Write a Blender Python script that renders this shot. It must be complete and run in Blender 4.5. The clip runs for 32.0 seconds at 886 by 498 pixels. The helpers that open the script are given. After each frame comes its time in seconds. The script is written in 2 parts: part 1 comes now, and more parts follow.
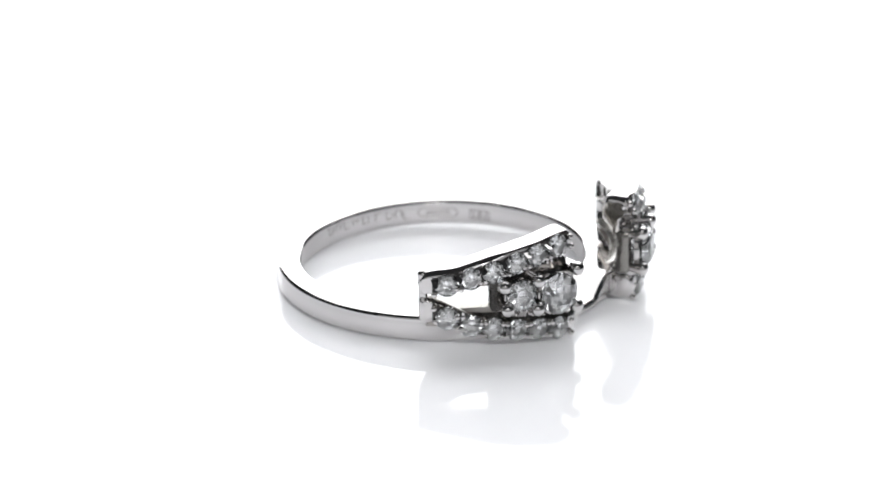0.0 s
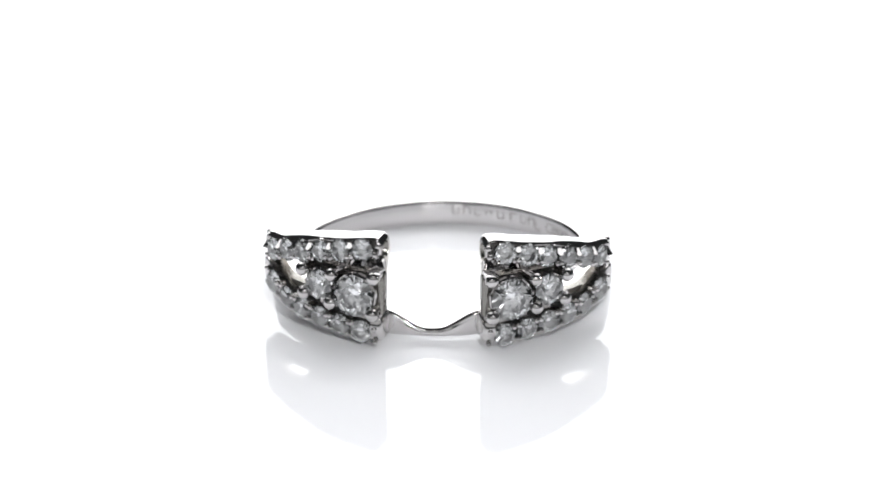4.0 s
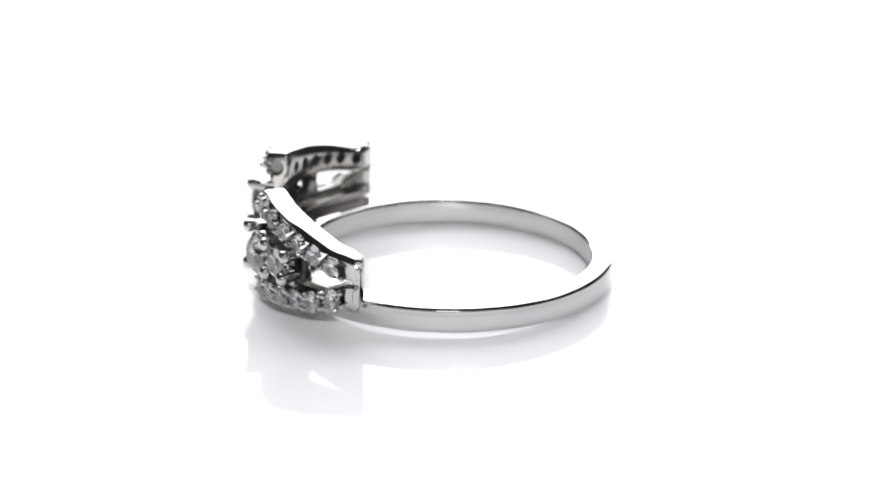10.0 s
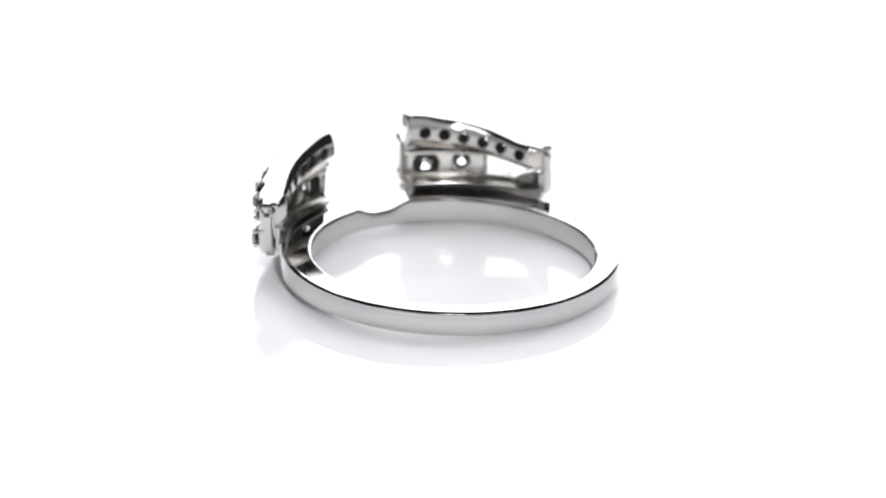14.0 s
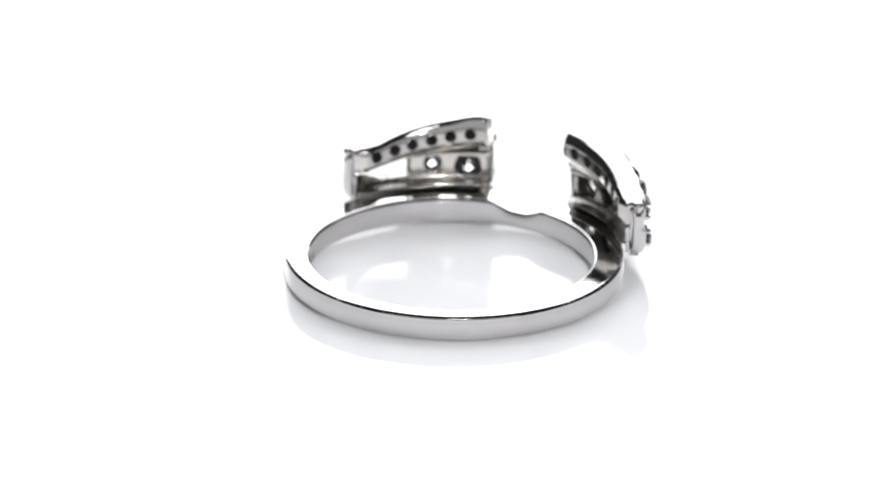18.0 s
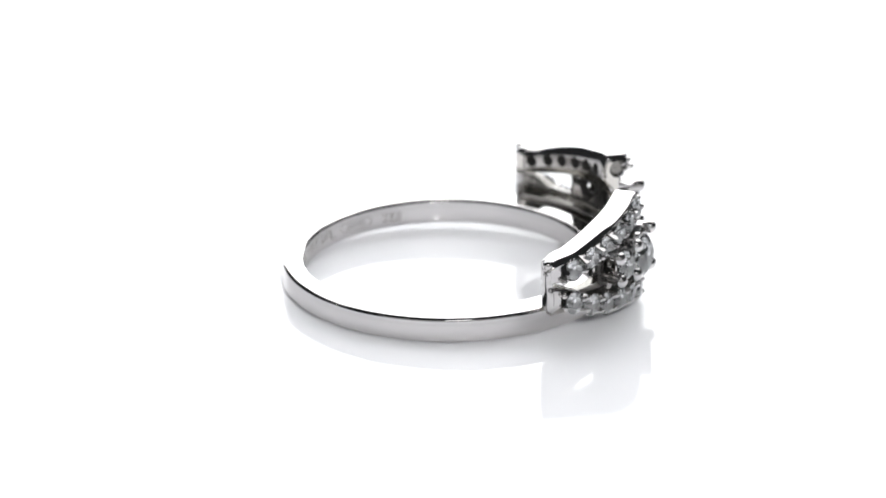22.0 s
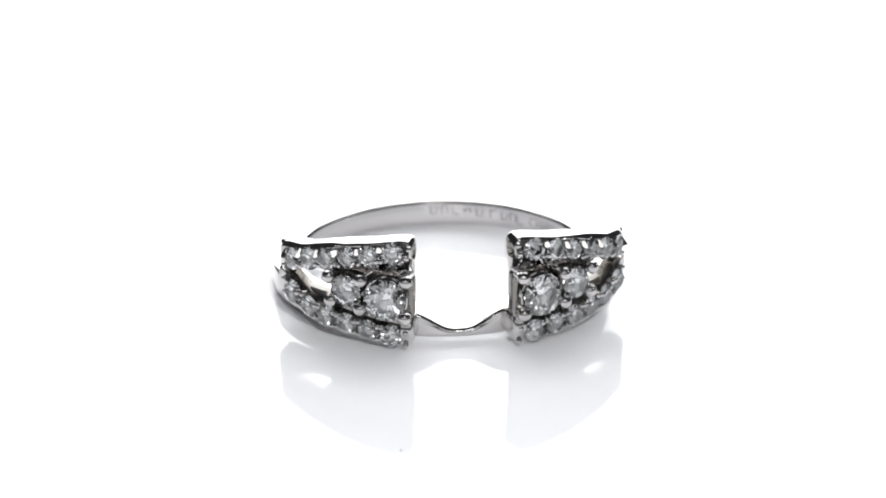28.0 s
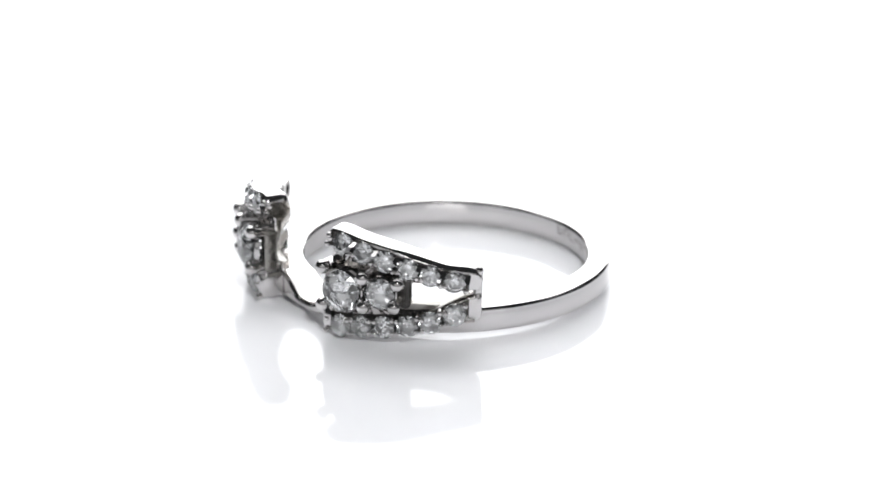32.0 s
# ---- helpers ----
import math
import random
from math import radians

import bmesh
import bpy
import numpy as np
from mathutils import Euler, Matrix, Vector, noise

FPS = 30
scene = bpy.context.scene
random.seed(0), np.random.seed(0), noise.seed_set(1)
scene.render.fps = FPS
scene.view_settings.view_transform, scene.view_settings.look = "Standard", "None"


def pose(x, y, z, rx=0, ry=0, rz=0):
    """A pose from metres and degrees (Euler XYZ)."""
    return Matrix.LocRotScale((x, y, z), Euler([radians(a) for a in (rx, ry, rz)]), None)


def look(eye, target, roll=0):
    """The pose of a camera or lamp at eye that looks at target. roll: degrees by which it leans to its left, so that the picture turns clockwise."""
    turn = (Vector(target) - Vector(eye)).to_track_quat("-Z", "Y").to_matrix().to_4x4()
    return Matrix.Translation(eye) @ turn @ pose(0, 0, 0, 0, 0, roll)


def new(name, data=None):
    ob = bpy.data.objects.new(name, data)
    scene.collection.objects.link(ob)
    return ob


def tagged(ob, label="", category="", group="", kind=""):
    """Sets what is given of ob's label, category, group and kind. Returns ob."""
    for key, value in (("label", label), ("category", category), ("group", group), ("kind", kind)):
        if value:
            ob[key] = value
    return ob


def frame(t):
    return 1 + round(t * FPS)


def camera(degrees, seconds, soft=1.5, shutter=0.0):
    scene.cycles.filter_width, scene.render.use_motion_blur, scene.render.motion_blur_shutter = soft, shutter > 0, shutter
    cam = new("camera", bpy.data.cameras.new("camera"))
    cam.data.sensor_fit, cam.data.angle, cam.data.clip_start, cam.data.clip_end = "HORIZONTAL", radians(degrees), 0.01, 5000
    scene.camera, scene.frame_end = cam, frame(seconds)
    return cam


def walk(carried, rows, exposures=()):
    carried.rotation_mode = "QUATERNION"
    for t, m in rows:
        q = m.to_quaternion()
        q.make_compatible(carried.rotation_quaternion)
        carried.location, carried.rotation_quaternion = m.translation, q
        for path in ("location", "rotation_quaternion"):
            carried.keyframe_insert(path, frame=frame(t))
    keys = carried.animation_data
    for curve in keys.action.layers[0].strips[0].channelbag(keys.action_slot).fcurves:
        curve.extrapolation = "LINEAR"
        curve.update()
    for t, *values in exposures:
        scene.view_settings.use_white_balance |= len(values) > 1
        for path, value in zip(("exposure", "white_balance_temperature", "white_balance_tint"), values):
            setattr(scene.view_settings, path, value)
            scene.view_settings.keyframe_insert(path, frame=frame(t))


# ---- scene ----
# Camera: stands still on a tripod, long macro lens.
MM = 0.001
cam = camera(7.476, 32.0, soft=1.8)
cam.data.dof.use_dof, cam.data.dof.focus_distance, cam.data.dof.aperture_fstop = True, 0.399, 50.0
EYE = Vector((0.0, -0.38152, 0.15163))
YAW, PITCH = radians(-0.0427), radians(21.419)
AIM = EYE + 0.4 * Vector((math.sin(YAW) * math.cos(PITCH), math.cos(YAW) * math.cos(PITCH), -math.sin(PITCH)))
walk(cam, [(0.0, look(EYE, AIM, 0.303)), (32.0, look(EYE, AIM, 0.303))])

# ---- light ----
world = bpy.data.worlds.new("dark_room")
scene.world = world
world.use_nodes = True
world.node_tree.nodes["Background"].inputs["Color"].default_value = (0.9, 0.95, 1.0, 1)
world.node_tree.nodes["Background"].inputs["Strength"].default_value = 0.025


def lamp(name, kind, at, target, power, size, colour=(1, 1, 1)):
    data = bpy.data.lights.new(name, kind)
    data.energy, data.color = power, colour
    if kind == "AREA":
        data.shape, data.size, data.size_y = "RECTANGLE", size[0], size[1]
    else:
        data.shadow_soft_size = size
    ob = new(name, data)
    ob.matrix_world = look(at, target)
    return ob


def around(azimuth, elevation, far):
    """A place seen from the ring; azimuth in degrees to the right of the camera."""
    a, e = radians(azimuth), radians(elevation)
    return (far * math.sin(a) * math.cos(e), -far * math.cos(a) * math.cos(e), far * math.sin(e))


# The soft box that hangs over and behind the sheet.
lamp("overhead_softbox", "AREA", (0, 0.27, 0.5), (0, 0.2, 0), 1.9, (1.0, 0.34))
# A wide white bounce panel behind the camera.
lamp("front_panel", "AREA", around(-2, 20, 0.64), (0, 0, 0), 0.6, (1.2, 0.34))
# An added strip lamp over the camera, no known source; gives the stones sparkle.
lamp("added_sparkle_strip", "AREA", around(4, 43, 0.5), (0, 0, 0), 0.12, (0.12, 0.05))
# Three small white diode spots of the light booth.
lamp("diode_front", "POINT", around(9, 32, 0.42), (0, 0, 0), 4.2, 0.0025)
lamp("diode_left", "POINT", around(-84, 23, 0.36), (0, 0, 0), 0.19, 0.0025)
lamp("diode_right", "POINT", around(84, 23, 0.36), (0, 0, 0), 0.19, 0.0025)


# ---- materials ----
def material(name):
    m = bpy.data.materials.new(name)
    m.use_nodes = True
    return m, m.node_tree.nodes, m.node_tree.links, m.node_tree.nodes["Principled BSDF"]


def gold(name, colour, rough, scale=900.0, bump=0.05):
    """Rhodium-white gold: a mirror with fine polishing marks and faint clouding."""
    m, nodes, links, bsdf = material(name)
    bsdf.inputs["Base Color"].default_value = (*colour, 1)
    bsdf.inputs["Metallic"].default_value = 1.0
    place = nodes.new("ShaderNodeTexCoord")
    fine, cloud, ramp, relief = nodes.new("ShaderNodeTexNoise"), nodes.new("ShaderNodeTexNoise"), nodes.new("ShaderNodeMapRange"), nodes.new("ShaderNodeBump")
    fine.inputs["Scale"].default_value, cloud.inputs["Scale"].default_value = scale * 4, scale
    fine.inputs["Detail"].default_value = 4
    links.new(place.outputs["Object"], fine.inputs["Vector"])
    links.new(place.outputs["Object"], cloud.inputs["Vector"])
    ramp.inputs["To Min"].default_value, ramp.inputs["To Max"].default_value = rough * 0.7, rough * 1.4
    links.new(cloud.outputs["Fac"], ramp.inputs["Value"])
    links.new(ramp.outputs["Result"], bsdf.inputs["Roughness"])
    relief.inputs["Strength"].default_value, relief.inputs["Distance"].default_value = bump, 0.00005
    links.new(fine.outputs["Fac"], relief.inputs["Height"])
    links.new(relief.outputs["Normal"], bsdf.inputs["Normal"])
    return m


METAL = gold("polished_white_gold", (0.635, 0.62, 0.617), 0.05)
# White gold darkened in colour to imitate shade and dark reflections on the heads.
SHADED_GOLD = gold("shade_darkened_gold", (0.29, 0.28, 0.262), 0.24, 1500.0, 0.25)
# Near-black metal: the shade between and behind the stones, put into the colour.
GAP_SHADE = gold("gap_shade_gold", (0.07, 0.067, 0.064), 0.24, 2500.0, 0.6)
# Darker metal that imitates the shade in the hollow under the ledge.
UNDER_SHADE = gold("under_shade_gold", (0.37, 0.355, 0.335), 0.3, 2200.0, 0.4)
INSIDE = gold("tumbled_white_gold", (0.58, 0.562, 0.54), 0.14, 1500.0, 0.08)
# Lighter, warmer copy of the metal; imitates the white sheet's reflection in the hollow.
LIT_COVE = gold("lit_cove_gold", (0.76, 0.73, 0.685), 0.1, 1200.0, 0.08)
STAMP = gold("oxidised_stamp", (0.38, 0.365, 0.36), 0.35, 2000.0, 0.3)


def clear_stone():
    m, nodes, links, bsdf = material("clear_diamond")
    bsdf.inputs["Base Color"].default_value = (0.97, 0.985, 1.0, 1)
    bsdf.inputs["Roughness"].default_value = 0.0
    bsdf.inputs["IOR"].default_value = 2.417
    bsdf.inputs["Transmission Weight"].default_value = 1.0
    return m


DIAMOND = clear_stone()


def acrylic():
    m, nodes, links, bsdf = material("white_gloss_acrylic")
    bsdf.inputs["Roughness"].default_value = 0.05
    bsdf.inputs["IOR"].default_value = 1.46
    place, grain, mix = nodes.new("ShaderNodeTexCoord"), nodes.new("ShaderNodeTexNoise"), nodes.new("ShaderNodeMix")
    mix.data_type = "RGBA"
    grain.inputs["Scale"].default_value = 60
    links.new(place.outputs["Object"], grain.inputs["Vector"])
    links.new(grain.outputs["Fac"], mix.inputs["Factor"])
    mix.inputs["A"].default_value, mix.inputs["B"].default_value = (0.872, 0.877, 0.905, 1), (0.89, 0.894, 0.92, 1)
    links.new(mix.outputs["Result"], bsdf.inputs["Base Color"])
    return m


ACRYLIC = acrylic()


def glowing(name, colour, strength):
    m, nodes, links, bsdf = material(name)
    bsdf.inputs["Base Color"].default_value = (0.8, 0.8, 0.8, 1)
    bsdf.inputs["Emission Color"].default_value = (*colour, 1)
    bsdf.inputs["Emission Strength"].default_value = strength
    return m


BACKLIT = glowing("backlit_white_panel", (0.98, 0.99, 1.0), 2.6)


def matte(name, colour, sheen=0.5):
    m, nodes, links, bsdf = material(name)
    bsdf.inputs["Specular IOR Level"].default_value = sheen
    bsdf.inputs["Roughness"].default_value = 0.8
    grain, mix = nodes.new("ShaderNodeTexNoise"), nodes.new("ShaderNodeMix")
    mix.data_type = "RGBA"
    grain.inputs["Scale"].default_value = 300
    links.new(grain.outputs["Fac"], mix.inputs["Factor"])
    mix.inputs["A"].default_value = (*(0.7 * c for c in colour), 1)
    mix.inputs["B"].default_value = (*(1.2 * c for c in colour), 1)
    links.new(mix.outputs["Result"], bsdf.inputs["Base Color"])
    return m


# Near-black matte: the darkness inside the drilled holes, painted onto their walls.
HOLE_SHADE = matte("hole_shade", (0.026, 0.025, 0.024), 0.1)
SPECK = matte("dark_dust", (0.06, 0.06, 0.05))


# ---- helpers for meshes ----
def finish(name, bm, mat, parent=None, label="", smooth=35.0):
    bmesh.ops.recalc_face_normals(bm, faces=bm.faces[:])
    data = bpy.data.meshes.new(name)
    bm.to_mesh(data)
    bm.free()
    data.materials.append(mat)
    if smooth:
        data.shade_smooth()
        data.set_sharp_from_angle(angle=radians(smooth))
    ob = new(name, data)
    if parent:
        ob.parent = parent
    return tagged(ob, label)


part = finish


def polar(r, d, z):
    """A point of the ring: millimetres from its middle, degrees from the gap, millimetres above the base."""
    a = radians(d)
    return Vector((-r * math.sin(a) * MM, r * math.cos(a) * MM, z * MM))


def smoothstep(a, b, x):
    x = min(1.0, max(0.0, (x - a) / (b - a)))
    return x * x * (3 - 2 * x)


# ---- structure ----
def build_ground():
    """The glossy white sheet: flat under the ring."""
    bm = bmesh.new()
    for x, y in ((-0.6, -0.5), (0.6, -0.5), (0.6, 0.5), (-0.6, 0.5)):
        bm.verts.new((x, y, 0))
    face = bm.faces.new(bm.verts[:])
    low = bmesh.ops.extrude_face_region(bm, geom=[face])
    bmesh.ops.translate(bm, verts=[v for v in low["geom"] if isinstance(v, bmesh.types.BMVert)], vec=(0, 0, -0.005))
    ob = finish("ground", bm, ACRYLIC, smooth=0)
    tagged(ob, "glossy white acrylic sheet with soft reflections", "ground", kind="structure")


def build_backdrop():
    """The bright panel behind the sheet, leaning a little over it."""
    bm = bmesh.new()
    steps = 12
    lines = []
    for i in range(steps + 1):
        f = i / steps
        a = radians(70 * smoothstep(0.3, 1.0, f))
        y, z = 0.496 - 0.25 * (1 - math.cos(a)), -0.004 + 0.62 * f
        lines.append([bm.verts.new((x, y, z)) for x in (-0.3, 0.3)])
    for a, b in zip(lines, lines[1:]):
        bm.faces.new((a[0], a[1], b[1], b[0]))
    ob = finish("backdrop", bm, BACKLIT)
    mod = ob.modifiers.new("thickness", "SOLIDIFY")
    mod.thickness, mod.offset = 0.004, -1
    tagged(ob, "plain bright white backdrop behind the sheet", "backdrop", kind="structure")


build_ground()
build_backdrop()


def build_speck():
    bm = bmesh.new()
    bmesh.ops.create_icosphere(bm, subdivisions=2, radius=0.05 * MM)
    for v in bm.verts:
        v.co *= 1 + 0.35 * noise.noise(v.co * 30000)
        v.co.z *= 0.5
    ob = finish("dust_speck", bm, SPECK)
    ob.location = (-2.58 * MM, -26.41 * MM, 0.02 * MM)
    tagged(ob, "tiny dark dust speck on the white acrylic", "dust")


build_speck()

# ---- the ring ----
RI, BAND = 8.58, 1.56
D0, D1 = 16.0, 63.0


def outside(d):
    """The outer radius of the band, thicker towards the heads."""
    return 9.9 + 0.7 * (1 + math.cos(radians(d))) / 2


def build_shank(ring):
    """The band, square in section with eased edges; between the heads its top is cut down to a saddle."""
    bm = bmesh.new()
    turns = [-20 + 0.4 * i for i in range(100)] + [20 + 1.25 * i for i in range(256)]
    loops = []
    e = 0.18
    for turn in turns:
        d = turn if turn <= 180 else turn - 360
        ro = outside(d)
        outer = BAND - 1.02 * (1 - smoothstep(1.5, 16.0, abs(d + 0.5)))
        inner = BAND - 0.5 * smoothstep(-14, -3, d) * (1 - smoothstep(2.5, 13, d))
        hi, ho = inner / 2 - e, outer / 2 - e
        ease = [(1.3, 0.0), (1.0, 0.0), (0.66, 0.21), (0.42, 0.42), (0.21, 0.66), (0.0, 1.0), (0.0, 1.15)]
        section = [(RI + e * u, e * v) for u, v in ease]
        section += [(RI - 0.035 * (1 - (k / 3) ** 2), inner / 2 + hi * k / 3) for k in (-2, -1, 0, 1, 2)]
        section += [(RI + e * u, inner - e * v) for u, v in reversed(ease)]
        section += [(ro - e * u, outer - e * v) for u, v in ease]
        section += [(ro + 0.035 * (1 - (k / 3) ** 2), outer / 2 + ho * k / 3) for k in (2, 1, 0, -1, -2)]
        section += [(ro - e * u, e * v) for u, v in reversed(ease)]
        loops.append([bm.verts.new(polar(r, d, z)) for r, z in section])
    for a, b in zip(loops, loops[1:] + loops[:1]):
        for k in range(len(a)):
            n = (k + 1) % len(a)
            bm.faces.new((a[k], a[n], b[n], b[k]))
    return part("shank", bm, METAL, ring, "polished white gold band", 45)


def stroke(bm, line, wide, proud):
    """A shallow stroke on the inside of the band along points (degrees, height)."""
    mm = radians(1.0) * RI
    for (d0, z0), (d1, z1) in zip(line, line[1:]):
        n = max(1, int(abs(d1 - d0) / 2.0))
        for i in range(n):
            p, q = (Vector(((d0 + (d1 - d0) * f) * mm, z0 + (z1 - z0) * f)) for f in (i / n, (i + 1) / n))
            way = (q - p).normalized() * wide * 0.3
            side = Vector((-way.y, way.x)) / 0.6
            ring = [p - way + side, q + way + side, q + way - side, p - way - side]
            inner, outer = ([bm.verts.new(polar(r, c.x / mm, c.y)) for c in ring] for r in (RI - proud, RI + 0.03))
            bm.faces.new(inner)
            bm.faces.new(outer)
            for k in range(4):
                bm.faces.new((inner[k], inner[(k + 1) % 4], outer[(k + 1) % 4], outer[k]))


def build_stamps(ring):
    """Worn stamps inside the band: a row of unreadable marks as bars, an oval punch and a square one."""
    rng = random.Random(11)
    for i, d in enumerate((177.2, 172.6, 168.0, 163.2, 158.0, 152.0, 147.0, 143.0, 139.6)):
        bm = bmesh.new()
        z, high = 1.03 - 0.02 * i - 0.12 * (i == 8), 0.5 if i != 3 else 0.2
        left, right = d + 1.25, d - 1.25
        marks = [[(left, z - high / 2), (left, z + high / 2)], [(left, z + high * (i % 2 - 0.5)), (right, z + high * (i % 2 - 0.5))]]
        if i % 3 != 2:
            marks.append([(right, z - high * rng.uniform(0.1, 0.5)), (right, z + high * rng.uniform(0.1, 0.5))])
        for k, line in enumerate(marks):
            stroke(bm, line, rng.uniform(0.07, 0.12), 0.04 + 0.001 * k)
        part("stamped_mark", bm, STAMP, ring, "dull worn stamp", 30)
    bm = bmesh.new()
    path = [(126.5 + 6.0 * u + 2.1 * math.sin(a) * u, 0.8 + 0.03 * u + 0.29 * math.cos(a) * u) for u in (1, -1) for a in (math.pi * k / 8 for k in range(9))]
    stroke(bm, path + path[:1], 0.06, 0.041)
    for k, (z, half) in enumerate(((0.9, 4.5), (0.72, 5.2))):
        stroke(bm, [(126.5 + half, z), (126.5 - half, z)], 0.09, 0.042 + 0.001 * k)
    part("oval_punch", bm, STAMP, ring, "faint oval punch mark", 30)
    bm = bmesh.new()
    stroke(bm, [(113.2, 0.45), (113.2, 1.0), (104.9, 0.95), (104.9, 0.4), (113.2, 0.45)], 0.07, 0.041)
    for k, d in enumerate((111.6, 109.8, 108.4, 106.6)):
        stroke(bm, [(d, 0.5), (d - 0.5 * (k % 2), 0.92)], 0.11, 0.042 + 0.001 * k)
    part("square_punch", bm, STAMP, ring, "faint square punch mark", 30)


def face_r(s, z):
    """How far out the front of a head lies."""
    return 12.25 - 0.35 * s * s - 0.35 * ((z - 2.8) / 2.9) ** 2


def deg(s):
    return D0 + (D1 - D0) * s


def where(p):
    """How far along its head a point lies."""
    return (math.degrees(math.atan2(abs(p.x), p.y)) - D0) / (D1 - D0)


SEATS = [0.102, 0.248, 0.39, 0.535, 0.671, 0.818]
GAPS = [0.008, 0.175, 0.319, 0.463, 0.603, 0.745, 0.888]


def upper_front(s):
    """Height of the upper row of stones."""
    return 5.82 - 1.93 * s - 0.38 * s * s


def upper_back(s):
    """Height of the drillings behind the upper row."""
    return 5.33 - 0.75 * s - 0.85 * s * s


def lower_front(s):
    return 0.36 + 1.35 * s + 0.78 * max(0.0, s - 0.45) ** 1.5 + 0.35 * smoothstep(0.6, 0.9, s)


def fillet(corners, seg=4):
    """A closed section with its corners rounded; corners are (r, z, radius)."""
    out = []
    n = len(corners)
    for i, (r, z, rad) in enumerate(corners):
        p, a, b = Vector((r, z)), Vector(corners[i - 1][:2]), Vector(corners[(i + 1) % n][:2])
        da, db = (a - p), (b - p)
        cut = min(rad, 0.45 * da.length, 0.45 * db.length)
        a, b = p + da.normalized() * cut, p + db.normalized() * cut
        for k in range(seg + 1):
            f = k / seg
            out.append((1 - f) ** 2 * a + 2 * f * (1 - f) * p + f * f * b)
    return out


def loft(section, side, steps):
    """A solid along the head; steps are (place along the head, how far the section is drawn in)."""
    bm = bmesh.new()
    loops = []
    for s, shrink in steps:
        pts = section(s)
        mid = sum(pts, Vector((0, 0))) / len(pts)
        line = []
        for p in pts:
            q = p - mid
            if shrink:
                q = q * max(0.02, 1 - shrink / max(q.length, 0.2))
            line.append(bm.verts.new(polar(mid.x + q.x, side * deg(s), mid.y + q.y)))
        loops.append(line)
    n = len(loops[0])
    for a, b in zip(loops, loops[1:]):
        for k in range(n):
            bm.faces.new((a[k], a[(k + 1) % n], b[(k + 1) % n], b[k]))
    bm.faces.new(loops[0])
    bm.faces.new(loops[-1])
    bmesh.ops.recalc_face_normals(bm, faces=bm.faces[:])
    return bm


def drilled(bm, holes):
    """Cuts round holes; each is (start, end, radius at the start, radius at the end). Returns the cut bmesh."""
    data = bpy.data.meshes.new("blank")
    bm.to_mesh(data)
    bm.free()
    blank = new("blank", data)
    tool = bmesh.new()
    for a, b, ra, rb in holes:
        way = (b - a).normalized()
        x = way.orthogonal().normalized()
        y = way.cross(x)
        loops = [[tool.verts.new(p + (x * math.cos(q) + y * math.sin(q)) * rad * MM) for q in (2 * math.pi * (k + 0.31) / 20 for k in range(20))] for p, rad in ((a, ra), (b, rb))]
        for k in range(20):
            tool.faces.new((loops[0][k], loops[0][(k + 1) % 20], loops[1][(k + 1) % 20], loops[1][k]))
        tool.faces.new(loops[0])
        tool.faces.new(loops[1])
    bmesh.ops.recalc_face_normals(tool, faces=tool.faces[:])
    cut = bpy.data.meshes.new("drill")
    tool.to_mesh(cut)
    tool.free()
    bit = new("drill", cut)
    mod = blank.modifiers.new("drilling", "BOOLEAN")
    mod.operation, mod.solver, mod.object, mod.use_self = "DIFFERENCE", "EXACT", bit, True
    made = bpy.data.meshes.new_from_object(blank.evaluated_get(bpy.context.evaluated_depsgraph_get()))
    out = bmesh.new()
    out.from_mesh(made)
    for ob in (blank, bit):
        bpy.data.objects.remove(ob)
    for mesh in (data, cut, made):
        bpy.data.meshes.remove(mesh)
    return out


def near_hole(face, holes):
    """Whether a face is the wall or the bottom of a drilling."""
    p = face.calc_center_median()
    for a, b, ra, rb in holes:
        way = b - a
        f = (p - a).dot(way) / way.length_squared
        if -0.03 < f < 1.03:
            away = (p - a - way * f).length / MM
            rad = ra + (rb - ra) * f
            along = abs(face.normal.dot(way.normalized()))
            if away < 1.06 * rad and (along < 0.75 and away > 0.85 * rad or min(abs(f), abs(f - 1)) < 0.03 and away < 0.9 * rad):
                return True
    return False


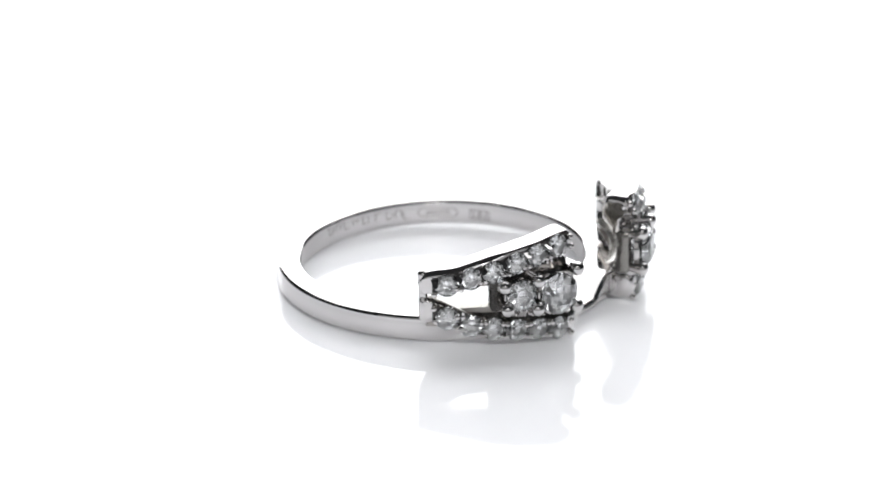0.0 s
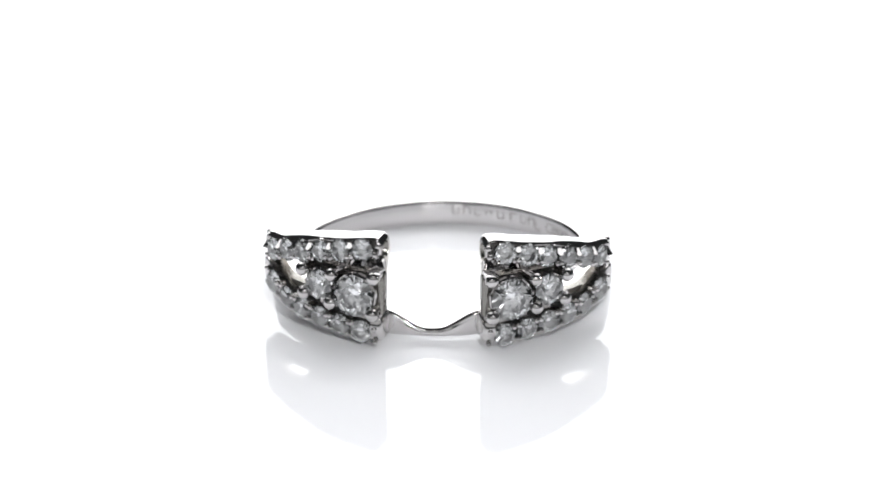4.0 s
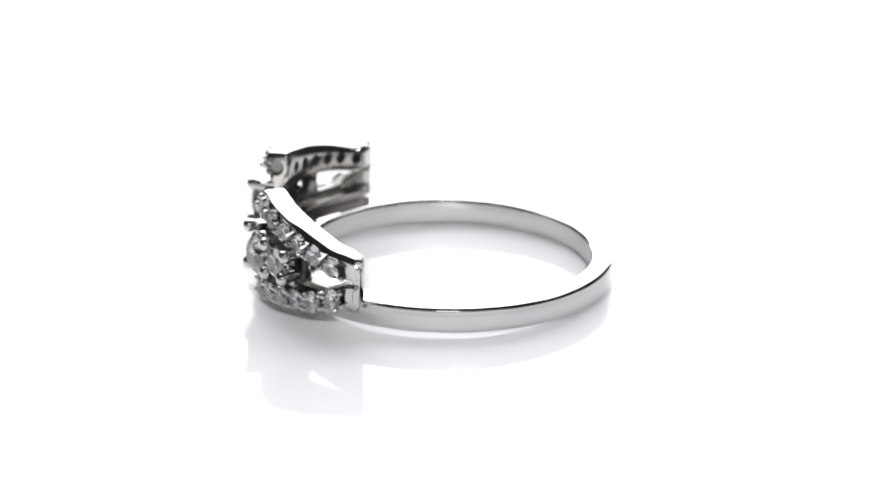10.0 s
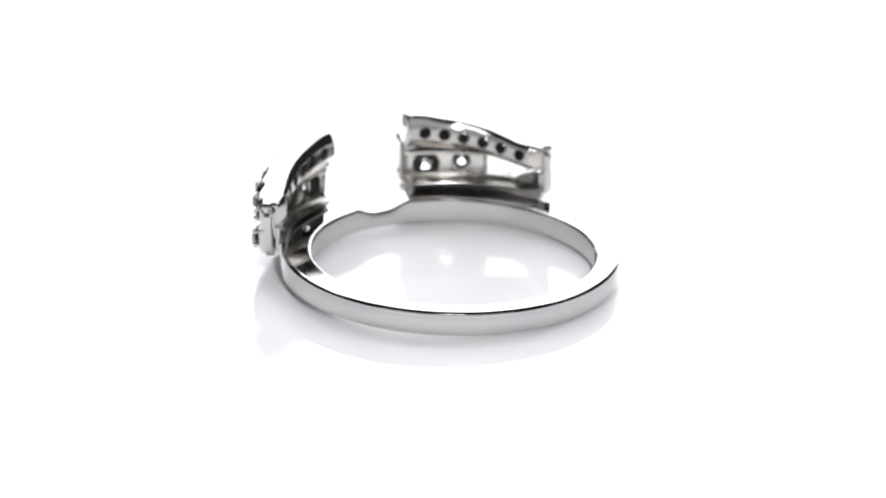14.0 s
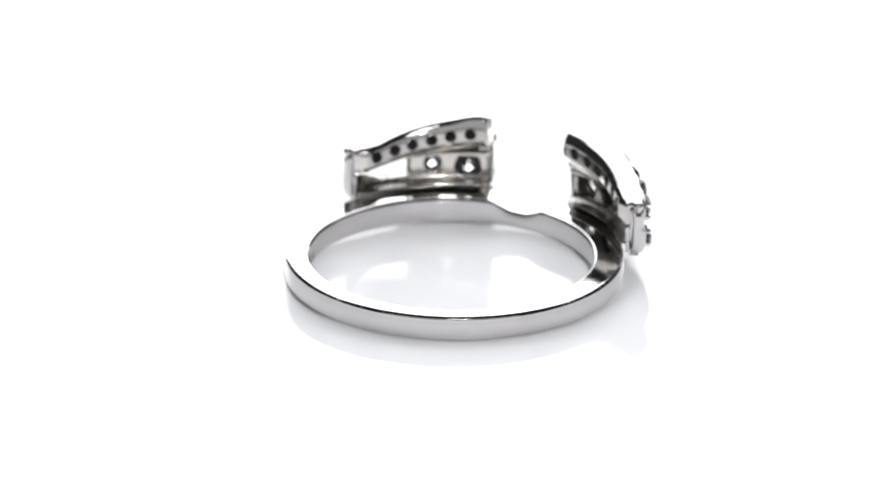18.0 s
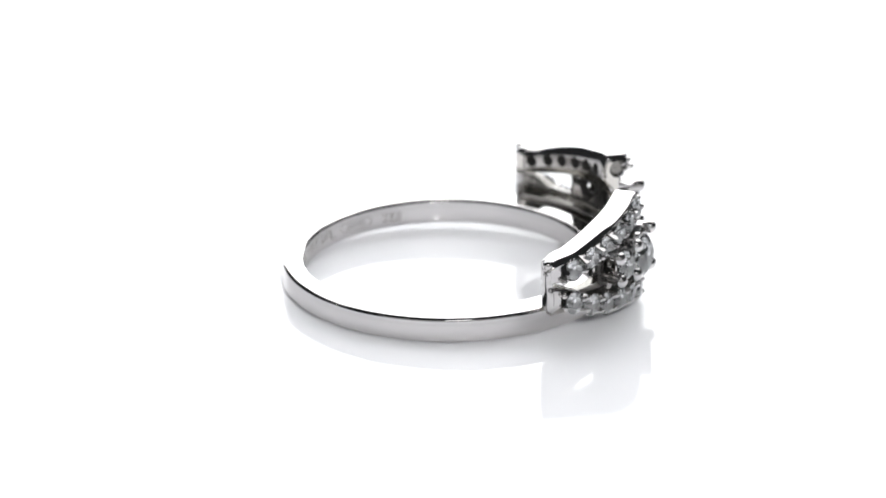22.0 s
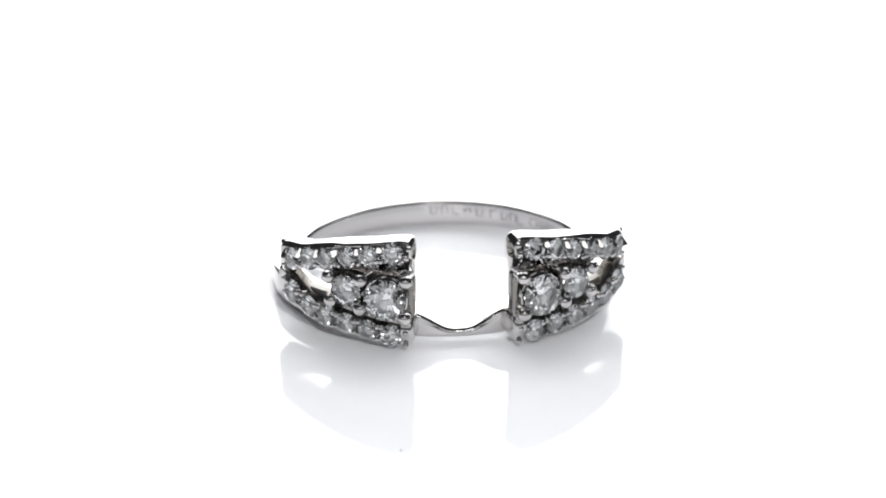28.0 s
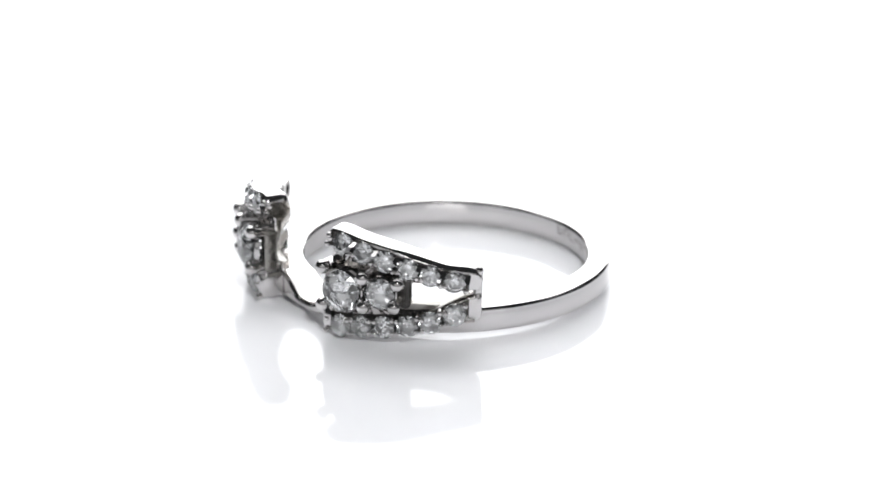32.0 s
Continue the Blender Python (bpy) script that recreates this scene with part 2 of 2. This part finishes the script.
def upper_section(s):
    zu, zh = upper_front(s), upper_back(s)
    end = smoothstep(0.86, 1.0, s)
    low = 3.55 - 0.3 * smoothstep(0.5, 0.9, s)
    deep = 10.84 - 0.46 * smoothstep(0.5, 0.95, s)
    crest, heel = 6.3 - 0.3 * s - 1.9 * s * s + 0.38 * smoothstep(0.74, 0.96, s), zh + 0.42 + 0.35 * end
    heel -= 0.25 * max(0.0, min(1.0, 0.7 - s / 0.09)) ** 2
    crest += 0.13 * (1 - smoothstep(0.06, 0.26, s))
    brow, crest = (crest - 0.6 + math.sqrt(0.36 - min(0.59, max(0.0, (near - s) * 9.3)) ** 2) for near in (0.04, 0.025))
    inner = 10.1 + 0.4 * smoothstep(0.87, 0.97, s)
    ease = 0.03 * (1 - smoothstep(0.38, 0.52, s))
    slope = smoothstep(0.4, 0.56, s)
    sill = max(zh - 0.43, low + 0.06)
    front = face_r(s, zu)
    under = max(zu - 0.66 - 0.1 * s, low)
    pts = fillet([(inner, sill, 0.05), (inner, heel, 0.2), (inner + 0.3, crest, 0.25), (front - 0.26 - 0.16 * slope, brow - ease, 0.1), (front - 0.15, brow - ease - 0.14 - 0.16 * slope, 0.08), (front - 0.2, under + 0.1, 0.12), (front - 0.6, under, 0.12), (deep + 0.32, low - 0.02, 0.1), (deep, low, 0.04)])
    # the concave sweep from the wall up to the drilled strip
    for k in range(1, 6):
        a = math.pi / 2 * k / 6
        pts.append(Vector((inner + (deep - inner) * math.cos(a), low + (sill - low) * (0.5 * math.sin(a) + 0.5 * (1 - math.cos(a))))))
    return pts


def lower_section(s):
    zl = lower_front(s)
    end = smoothstep(0.84, 0.97, s)
    front = face_r(s, zl)
    top = zl + 0.5 + 0.3 * smoothstep(0.5, 0.88, s)
    back = 10.75 - 0.25 * smoothstep(0.9, 0.97, s)
    foot = max(zl - 0.52, 0.0) * (1 - end) + 1.38 * end
    return fillet([(back, foot + 0.05, 0.1), (back, max(top, 2.05), 0.1), (11.2, max(top, 2.05), 0.2), (front - 0.5, top, 0.15), (front - 0.2, top - 0.12, 0.1), (front - 0.2, foot + 0.25, 0.2), (front - 0.5, foot, 0.25)])


def ledge_section(s):
    """The lip that runs along the inside over the band, hollow above and below."""
    out = 10.12 + 0.5 * smoothstep(0.88, 0.96, s) + 0.25 * max(0.0, 1 - s / 0.04)
    pts = [Vector((out, 1.97)), Vector((out - 0.02, 1.93)), Vector((out, 1.89))]
    for k in range(1, 8):
        a = math.pi / 2 * k / 7
        pts.append(Vector((out + (10.78 - out) * math.sin(a), 1.89 - 0.6 * (1 - math.cos(a)) - 0.1 * k / 7)))
    pts += [Vector((11.3, 1.19)), Vector((11.3, 2.3))]
    for k in range(7, 0, -1):
        a = math.pi / 2 * k / 7
        pts.append(Vector((out + (10.84 - out) * math.sin(a), 1.97 + 0.4 * (1 - math.cos(a)))))
    return pts


def wall_section(s):
    """The wall behind the large stones, a shallow hollow."""
    pts = []
    for k in range(9):
        f = k / 8
        pts.append(Vector((10.84 + 0.1 * math.sin(math.pi * f), 2.25 + 1.62 * f)))
    for k in range(9):
        f = 1 - k / 8
        pts.append(Vector((11.5, 2.0 + 2.1 * f)))
    return pts


def brilliant(radius):
    """A round brilliant cut, table along +z, girdle at z = 0."""
    bm = bmesh.new()
    pts = []
    for k in range(8):
        a = math.pi * k / 4
        b = a + math.pi / 8
        pts += [(0.56 * math.cos(a), 0.56 * math.sin(a), 0.30), (0.80 * math.cos(b), 0.80 * math.sin(b), 0.19)]
        pts += [(0.20 * math.cos(b), 0.20 * math.sin(b), -0.70)]
    for k in range(16):
        a = math.pi * k / 8
        for z in (0.0, -0.05):
            pts.append((math.cos(a), math.sin(a), z))
    pts.append((0, 0, -0.88))
    for p in pts:
        bm.verts.new(Vector(p) * radius * MM)
    bmesh.ops.convex_hull(bm, input=bm.verts[:])
    bmesh.ops.dissolve_limit(bm, angle_limit=radians(1.0), verts=bm.verts[:], edges=bm.edges[:])
    return bm


def outward(side, s, z, r, lean=0.0, spin=0.0):
    """A pose on the front of a head whose z axis points out of it."""
    d = side * deg(s)
    a = radians(d)
    out = Vector((-math.sin(a) * math.cos(lean), math.cos(a) * math.cos(lean), math.sin(lean)))
    up = Vector((0, 0, 1))
    x = up.cross(out).normalized()
    y = out.cross(x)
    m = Matrix((x, y, out)).transposed().to_4x4()
    return Matrix.Translation(polar(r, d, z)) @ m @ Matrix.Rotation(spin, 4, "Z")


def claw_mesh(radius, length, root=0.8):
    """A wire with a rounded tip, tip at z = 0, root at -length."""
    bm = bmesh.new()
    prof = [(root, -length), (0.5 * (root + 0.78), -length * 0.6), (0.78, -length * 0.3 - 0.2 * radius), (0.9, -0.5 * radius), (1.0, -0.1 * radius), (0.95, 0.25 * radius), (0.77, 0.55 * radius), (0.42, 0.79 * radius)]
    n = 12
    loops = [[bm.verts.new((f * radius * math.cos(2 * math.pi * k / n) * MM, f * radius * math.sin(2 * math.pi * k / n) * MM, z * MM)) for k in range(n)] for f, z in prof]
    for a, b in zip(loops, loops[1:]):
        for k in range(n):
            bm.faces.new((a[k], a[(k + 1) % n], b[(k + 1) % n], b[k]))
    top = bm.verts.new((0, 0, 0.85 * radius * MM))
    for k in range(n):
        bm.faces.new((loops[-1][k], loops[-1][(k + 1) % n], top))
    bm.faces.new(loops[0][::-1])
    return bm


def hoop_mesh(radius, thick, tall):
    """A flat wire hoop, its upper rim at z = 0."""
    bm = bmesh.new()
    n = 32
    prof = [(radius, -0.05), (radius - 0.05, 0.0), (radius - thick + 0.05, 0.0), (radius - thick, -0.05), (radius - thick, -tall), (radius, -tall)]
    loops = [[bm.verts.new((f * math.cos(2 * math.pi * k / n) * MM, f * math.sin(2 * math.pi * k / n) * MM, z * MM)) for k in range(n)] for f, z in prof]
    for a, b in zip(loops, loops[1:] + loops[:1]):
        for k in range(n):
            bm.faces.new((a[k], a[(k + 1) % n], b[(k + 1) % n], b[k]))
    return bm


SHARED = {}


def placed(name, key, make, mat, parent, m, label="", smooth=35.0):
    """A part at a pose; alike parts share one mesh."""
    if key not in SHARED:
        ob = part(name, make(), mat, parent, label, smooth)
        SHARED[key] = ob.data
    else:
        ob = new(name, SHARED[key])
        ob.parent = parent
        tagged(ob, label)
    ob.matrix_local = m
    return ob


def wedge_mesh():
    """A bright-cut prong: a sloping three-cornered facet over a tapering root."""
    bm = bmesh.new()
    pts = [(-0.28, 0.24, -0.26), (0.28, 0.24, -0.26), (0.0, -0.13, 0.30), (-0.24, 0.26, -0.5), (0.24, 0.26, -0.5), (0.0, -0.26, -0.5), (-0.12, -0.10, 0.27), (0.12, -0.10, 0.27), (0.0, -0.26, 0.06)]
    for q in pts:
        bm.verts.new(Vector(q) * MM)
    bmesh.ops.convex_hull(bm, input=bm.verts[:])
    return bm


def head_rail(head, side, sign, rng):
    """One row of stones: the rail with its seats and drillings, the stones and their prongs."""
    front, section = (upper_front, upper_section) if sign > 0 else (lower_front, lower_section)
    lean = (lambda s: math.atan2(upper_front(s) - upper_back(s), 1.9)) if sign > 0 else (lambda s: -0.1 * (1 - s))
    steps = [(-0.026, 0.16), (-0.023, 0.08), (-0.015, 0.03), (0.0, 0.005)] + [(0.012 + 0.943 * k / 60, 0.0) for k in range(61)] + [(0.965, 0.02), (0.972, 0.08)]
    holes, seats = [], []
    for s in SEATS:
        z = front(s)
        m = outward(side, s, z, face_r(s, z), lean(s))
        at = lambda k: m @ Vector((0, 0, k * MM))
        seats.append((at(0.06), at(-0.62), 0.64, 0.34))
        if sign > 0:
            holes.append((at(-0.5), at(-2.6), 0.25, 0.44))
    # a dished hollow in the end face at the gap, coloured darker as shade
    dish = []
    if sign > 0:
        a, b = polar(11.1, side * deg(-0.07), 5.5), polar(11.1, side * deg(0.012), 5.46)
        dish.append((a, b, 0.75, 0.4))
    bm = drilled(loft(section, side, steps), holes + seats + dish)
    for f in bm.faces:
        c = f.calc_center_median()
        if near_hole(f, holes):
            f.material_index = 1
        elif near_hole(f, dish):
            f.material_index = 5
        elif near_hole(f, seats):
            f.material_index = 3
        # front faces between the stones take the painted shade too
        elif f.normal.dot(Vector((c.x, c.y, 0)).normalized()) > (0.8 if sign > 0 else 0.25) and abs(where(c) - 0.46) < 0.45 and abs(c.z / MM - front(where(c))) < (0.6 if sign > 0 else 0.75):
            f.material_index = 3
        elif sign < 0 and (f.normal.z > 0.5 or f.normal.dot(Vector((c.x, c.y, 0)).normalized()) < -0.5) and where(c) < 0.93:
            f.material_index = 5
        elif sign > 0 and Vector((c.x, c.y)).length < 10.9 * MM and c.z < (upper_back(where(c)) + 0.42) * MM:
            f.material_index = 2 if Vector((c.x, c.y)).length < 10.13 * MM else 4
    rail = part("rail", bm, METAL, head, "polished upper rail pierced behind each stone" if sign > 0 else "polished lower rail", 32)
    for mat in (HOLE_SHADE, INSIDE, GAP_SHADE, LIT_COVE, SHADED_GOLD):
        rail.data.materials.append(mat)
    for s in SEATS:
        z = front(s)
        tilt = Matrix.Rotation(rng.uniform(-0.1, 0.1), 4, "X") @ Matrix.Rotation(rng.uniform(-0.1, 0.1), 4, "Y")
        placed("small_diamond", "small", lambda: brilliant(0.71), DIAMOND, head, outward(side, s, z, face_r(s, z), lean(s), rng.uniform(0, 0.7)) @ tilt, "small round clear diamond", 0)
    for s in GAPS:
        for v in (1, -1):
            sp = s + rng.uniform(-0.006, 0.006)
            m = outward(side, sp, front(sp), face_r(sp, front(sp)), lean(sp))
            if v > 0 and sign > 0 and s < 0.05:
                continue
            if v > 0 and sign > 0:
                placed("bright_cut_prong", "wedge", wedge_mesh, METAL, head, m @ pose(0, 0.28 * MM, 0.02 * MM, 0, 0, rng.uniform(-9, 9)), "", 20)
            else:
                for way in ((-1, 1) if 0.1 < s < 0.85 else (0,)):
                    placed("bead_prong", "bead", lambda: claw_mesh(0.185, 0.6), METAL, head, m @ pose((0.15 * way + rng.uniform(-0.03, 0.03)) * MM, (0.42 - 0.06 * rng.random()) * v * MM, rng.uniform(0.0, 0.1) * MM), "", 60)
    return rail


def head_setting(head, side, key, s, z, radius, r, rng):
    """A large stone on its two wire hoops."""
    lean = 0.02
    placed(key + "_diamond", key, lambda: brilliant(radius), DIAMOND, head, outward(side, s, z, r, lean, rng.uniform(0, 0.7)), "round brilliant clear diamond", 0)
    placed("hoop", key + "_hoop", lambda: hoop_mesh(radius * 1.06, 0.16, 0.3), METAL, head, outward(side, s, z, r - 0.2, lean), "", 40)
    placed("hoop", key + "_low_hoop", lambda: hoop_mesh(radius * 0.8, 0.2, 0.3), METAL, head, outward(side, s, z, r - 1.05, lean), "", 40)


def slab(side, s0, s1, corners, rad=0.06):
    """A short bar along the head with one section."""
    return loft(lambda s: fillet([(r, z, rad) for r, z in corners], 3), side, [(s0, 0.05), (s0 + 0.004, 0.012), (s0 + 0.009, 0.0), (s1 - 0.009, 0.0), (s1 - 0.004, 0.012), (s1, 0.05)])


def build_head(ring, side, rng):
    head = new("shoulder_head", None)
    head.parent = ring
    head.empty_display_size = 0.002
    head.matrix_local = Matrix.Rotation(-0.016, 4, "Y")
    tagged(head, "tapering white gold shoulder set with clear diamonds")
    head_rail(head, side, 1, rng)
    head_rail(head, side, -1, rng)
    big, mid = (0.13, 2.85, 1.28, 12.5), (0.372, 3.08, 0.96, 12.4)
    # the wall behind the large stones with its two wide drillings
    holes = []
    for (s, z, radius, r), wide, zb in ((big, 0.88, 2.95), (mid, 0.68, 2.97)):
        way = outward(side, s, zb, 10.5, 0.0)
        holes.append((way @ Vector((0, 0, -0.2 * MM)), way @ Vector((0, 0, 0.72 * MM)), wide, wide))
        holes.append((way @ Vector((0, 0, 0.5 * MM)), way @ Vector((0, 0, 1.1 * MM)), wide * 0.42, wide * 0.42))
        way = outward(side, s, z, 11.2, 0.0)
        holes.append((way.translation.copy(), way @ Vector((0, 0, 0.4 * MM)), wide * 0.42, wide * 1.3))
    bm = drilled(loft(wall_section, side, [(0.52 * k / 40, 0.0) for k in range(41)] + [(0.532, 0.05), (0.54, 0.15), (0.545, 0.3)]), holes)
    for f in bm.faces:
        c = f.calc_center_median()
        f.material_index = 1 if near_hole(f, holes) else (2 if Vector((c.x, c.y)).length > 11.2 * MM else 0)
    wall = part("gallery_wall", bm, LIT_COVE, head, "dished inner wall, lightened to imitate the sheet's reflection", 40)
    wall.data.materials.append(HOLE_SHADE)
    wall.data.materials.append(GAP_SHADE)
    bm = loft(ledge_section, side, [(0.006, 0.05)] + [(0.012 + 0.94 * k / 40, 0.0) for k in range(41)])
    # the underside gets its shade as a darker metal
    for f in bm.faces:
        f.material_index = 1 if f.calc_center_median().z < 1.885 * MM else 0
    ledge = part("ledge", bm, SHADED_GOLD, head, "thin lip along the inside", 40)
    ledge.data.materials.append(UNDER_SHADE)
    head_setting(head, side, "large", *big, rng)
    head_setting(head, side, "medium", *mid, rng)
    placed("corner_bead", "corner", lambda: claw_mesh(0.2, 0.5, 1.0), METAL, head, outward(side, 0.0, 5.92, 11.8, 0.5), "", 60)
    # heavy claws with ball tips round the large stones, the middle pair shared by both
    for s, z in ((0.005, 4.15), (0.272, 3.95), (0.482, 3.85), (0.012, 1.85), (0.278, 2.17), (0.466, 2.4)):
        placed("claw", "claw", lambda: claw_mesh(0.43, 1.6, 0.7), METAL, head, outward(side, s, z, 12.56, 0.06 * (z - 3.0)), "", 60)
    # the open frame at the gap: two bars and an upright
    part("end_bar", slab(side, -0.022, 0.05, [(10.6, 4.05), (10.6, 4.35), (12.0, 4.42), (12.25, 4.28), (12.0, 4.15)]), METAL, head, "", 40)
    part("end_bar", slab(side, -0.022, 0.05, [(10.6, 1.55), (10.6, 1.78), (12.1, 1.72), (12.3, 1.6), (12.1, 1.5)]), METAL, head, "", 40)
    part("end_block", loft(lambda s: fillet([(10.5, -0.02, 0.1), (10.5, 1.62, 0.1), (11.9, 1.6, 0.4), (12.15, 0.8, 0.5), (11.9, -0.1, 0.5)]), side, [(-0.036, 0.3), (-0.033, 0.2), (-0.027, 0.1), (-0.016, 0.03), (0.0, 0.0), (0.04, 0.0)]), METAL, head, "plain rounded foot", 50)
    post = loft(lambda s: fillet([(11.0, 1.5, 0.3), (10.92, 4.3, 0.3), (11.8, 4.3, 0.3), (11.85, 1.5, 0.3)]), side, [(-0.036, 0.34), (-0.033, 0.22), (-0.027, 0.11), (-0.016, 0.03), (0.0, 0.0), (0.03, 0.0)])
    part("end_post", post, SHADED_GOLD, head, "rounded upright, darkened to imitate shade", 60)
    # one plate closes the narrow end; its face is hollowed in the middle
    bm = bmesh.new()
    rows = []
    for k in range(25):
        f = k / 24
        z = 1.34 + 3.22 * f
        edge = min(f, 1 - f) * 3.22
        pull = 0.55 - math.sqrt(max(0.0, 0.3025 - (0.55 - edge) ** 2)) if edge < 0.55 else 0.0
        s1 = 0.997 - pull / 9.3
        waist = math.exp(-((z - 3.5) / 0.55) ** 2)
        r0, r1 = 10.72 + 0.4 * pull + 0.08 * waist, face_r(0.98, z) - 0.15 - 0.6 * pull - 0.12 * waist - 0.08 * math.exp(-((z - 3.12) / 0.09) ** 2)
        line = []
        for j in range(24):
            a = 2 * math.pi * (j + 0.5) / 24
            cu, cv = math.cos(a), math.sin(a)
            cu, cv = math.copysign(abs(cu) ** 0.85, cu), math.copysign(abs(cv) ** 0.85, cv)
            line.append(bm.verts.new(polar((r0 + r1) / 2 + cu * (r1 - r0) / 2, side * deg((0.94 + s1) / 2 + cv * (s1 - 0.94) / 2), z)))
        rows.append(line)
    for a, b in zip(rows, rows[1:]):
        for k in range(24):
            bm.faces.new((a[k], a[(k + 1) % 24], b[(k + 1) % 24], b[k]))
    bm.faces.new(rows[0])
    bm.faces.new(rows[-1])
    part("end_cap", bm, METAL, head, "polished end plate", 40)
    placed("end_bead", "end", lambda: claw_mesh(0.34, 0.6, 1.0), METAL, head, Matrix.Translation(polar(11.28, side * deg(0.968), 4.46)), "round knob on the end plate", 60)
    return head


def build_ring():
    ring = new("ring", None)
    ring.empty_display_size = 0.005
    tagged(ring, "white gold ring guard set with clear diamonds, lying on white acrylic", "ring")
    build_shank(ring)
    build_stamps(ring)
    rng = random.Random(4)
    build_head(ring, 1, rng)
    build_head(ring, -1, rng)
    return ring


RING = build_ring()


# ---- what moves ----
CENTRE = Vector((-0.265 * MM, -0.207 * MM, 0))
AXIS, TURN = -34.2, -360 / 24.624
# it lies a little aslant
LEAN = Matrix.Rotation(0.004, 4, "X") @ Matrix.Rotation(-0.023, 4, "Y")


def motions():
    rows = []
    for i in range(65):
        t = 0.5 * i
        spin = Matrix.Rotation(radians(TURN * t), 4, "Z")
        c = spin @ CENTRE
        rows.append((t, Matrix.Translation((c.x, c.y, 0.30 * MM)) @ spin @ LEAN @ pose(0, 0, 0, 0, 0, AXIS - 90)))
    walk(RING, rows)


motions()
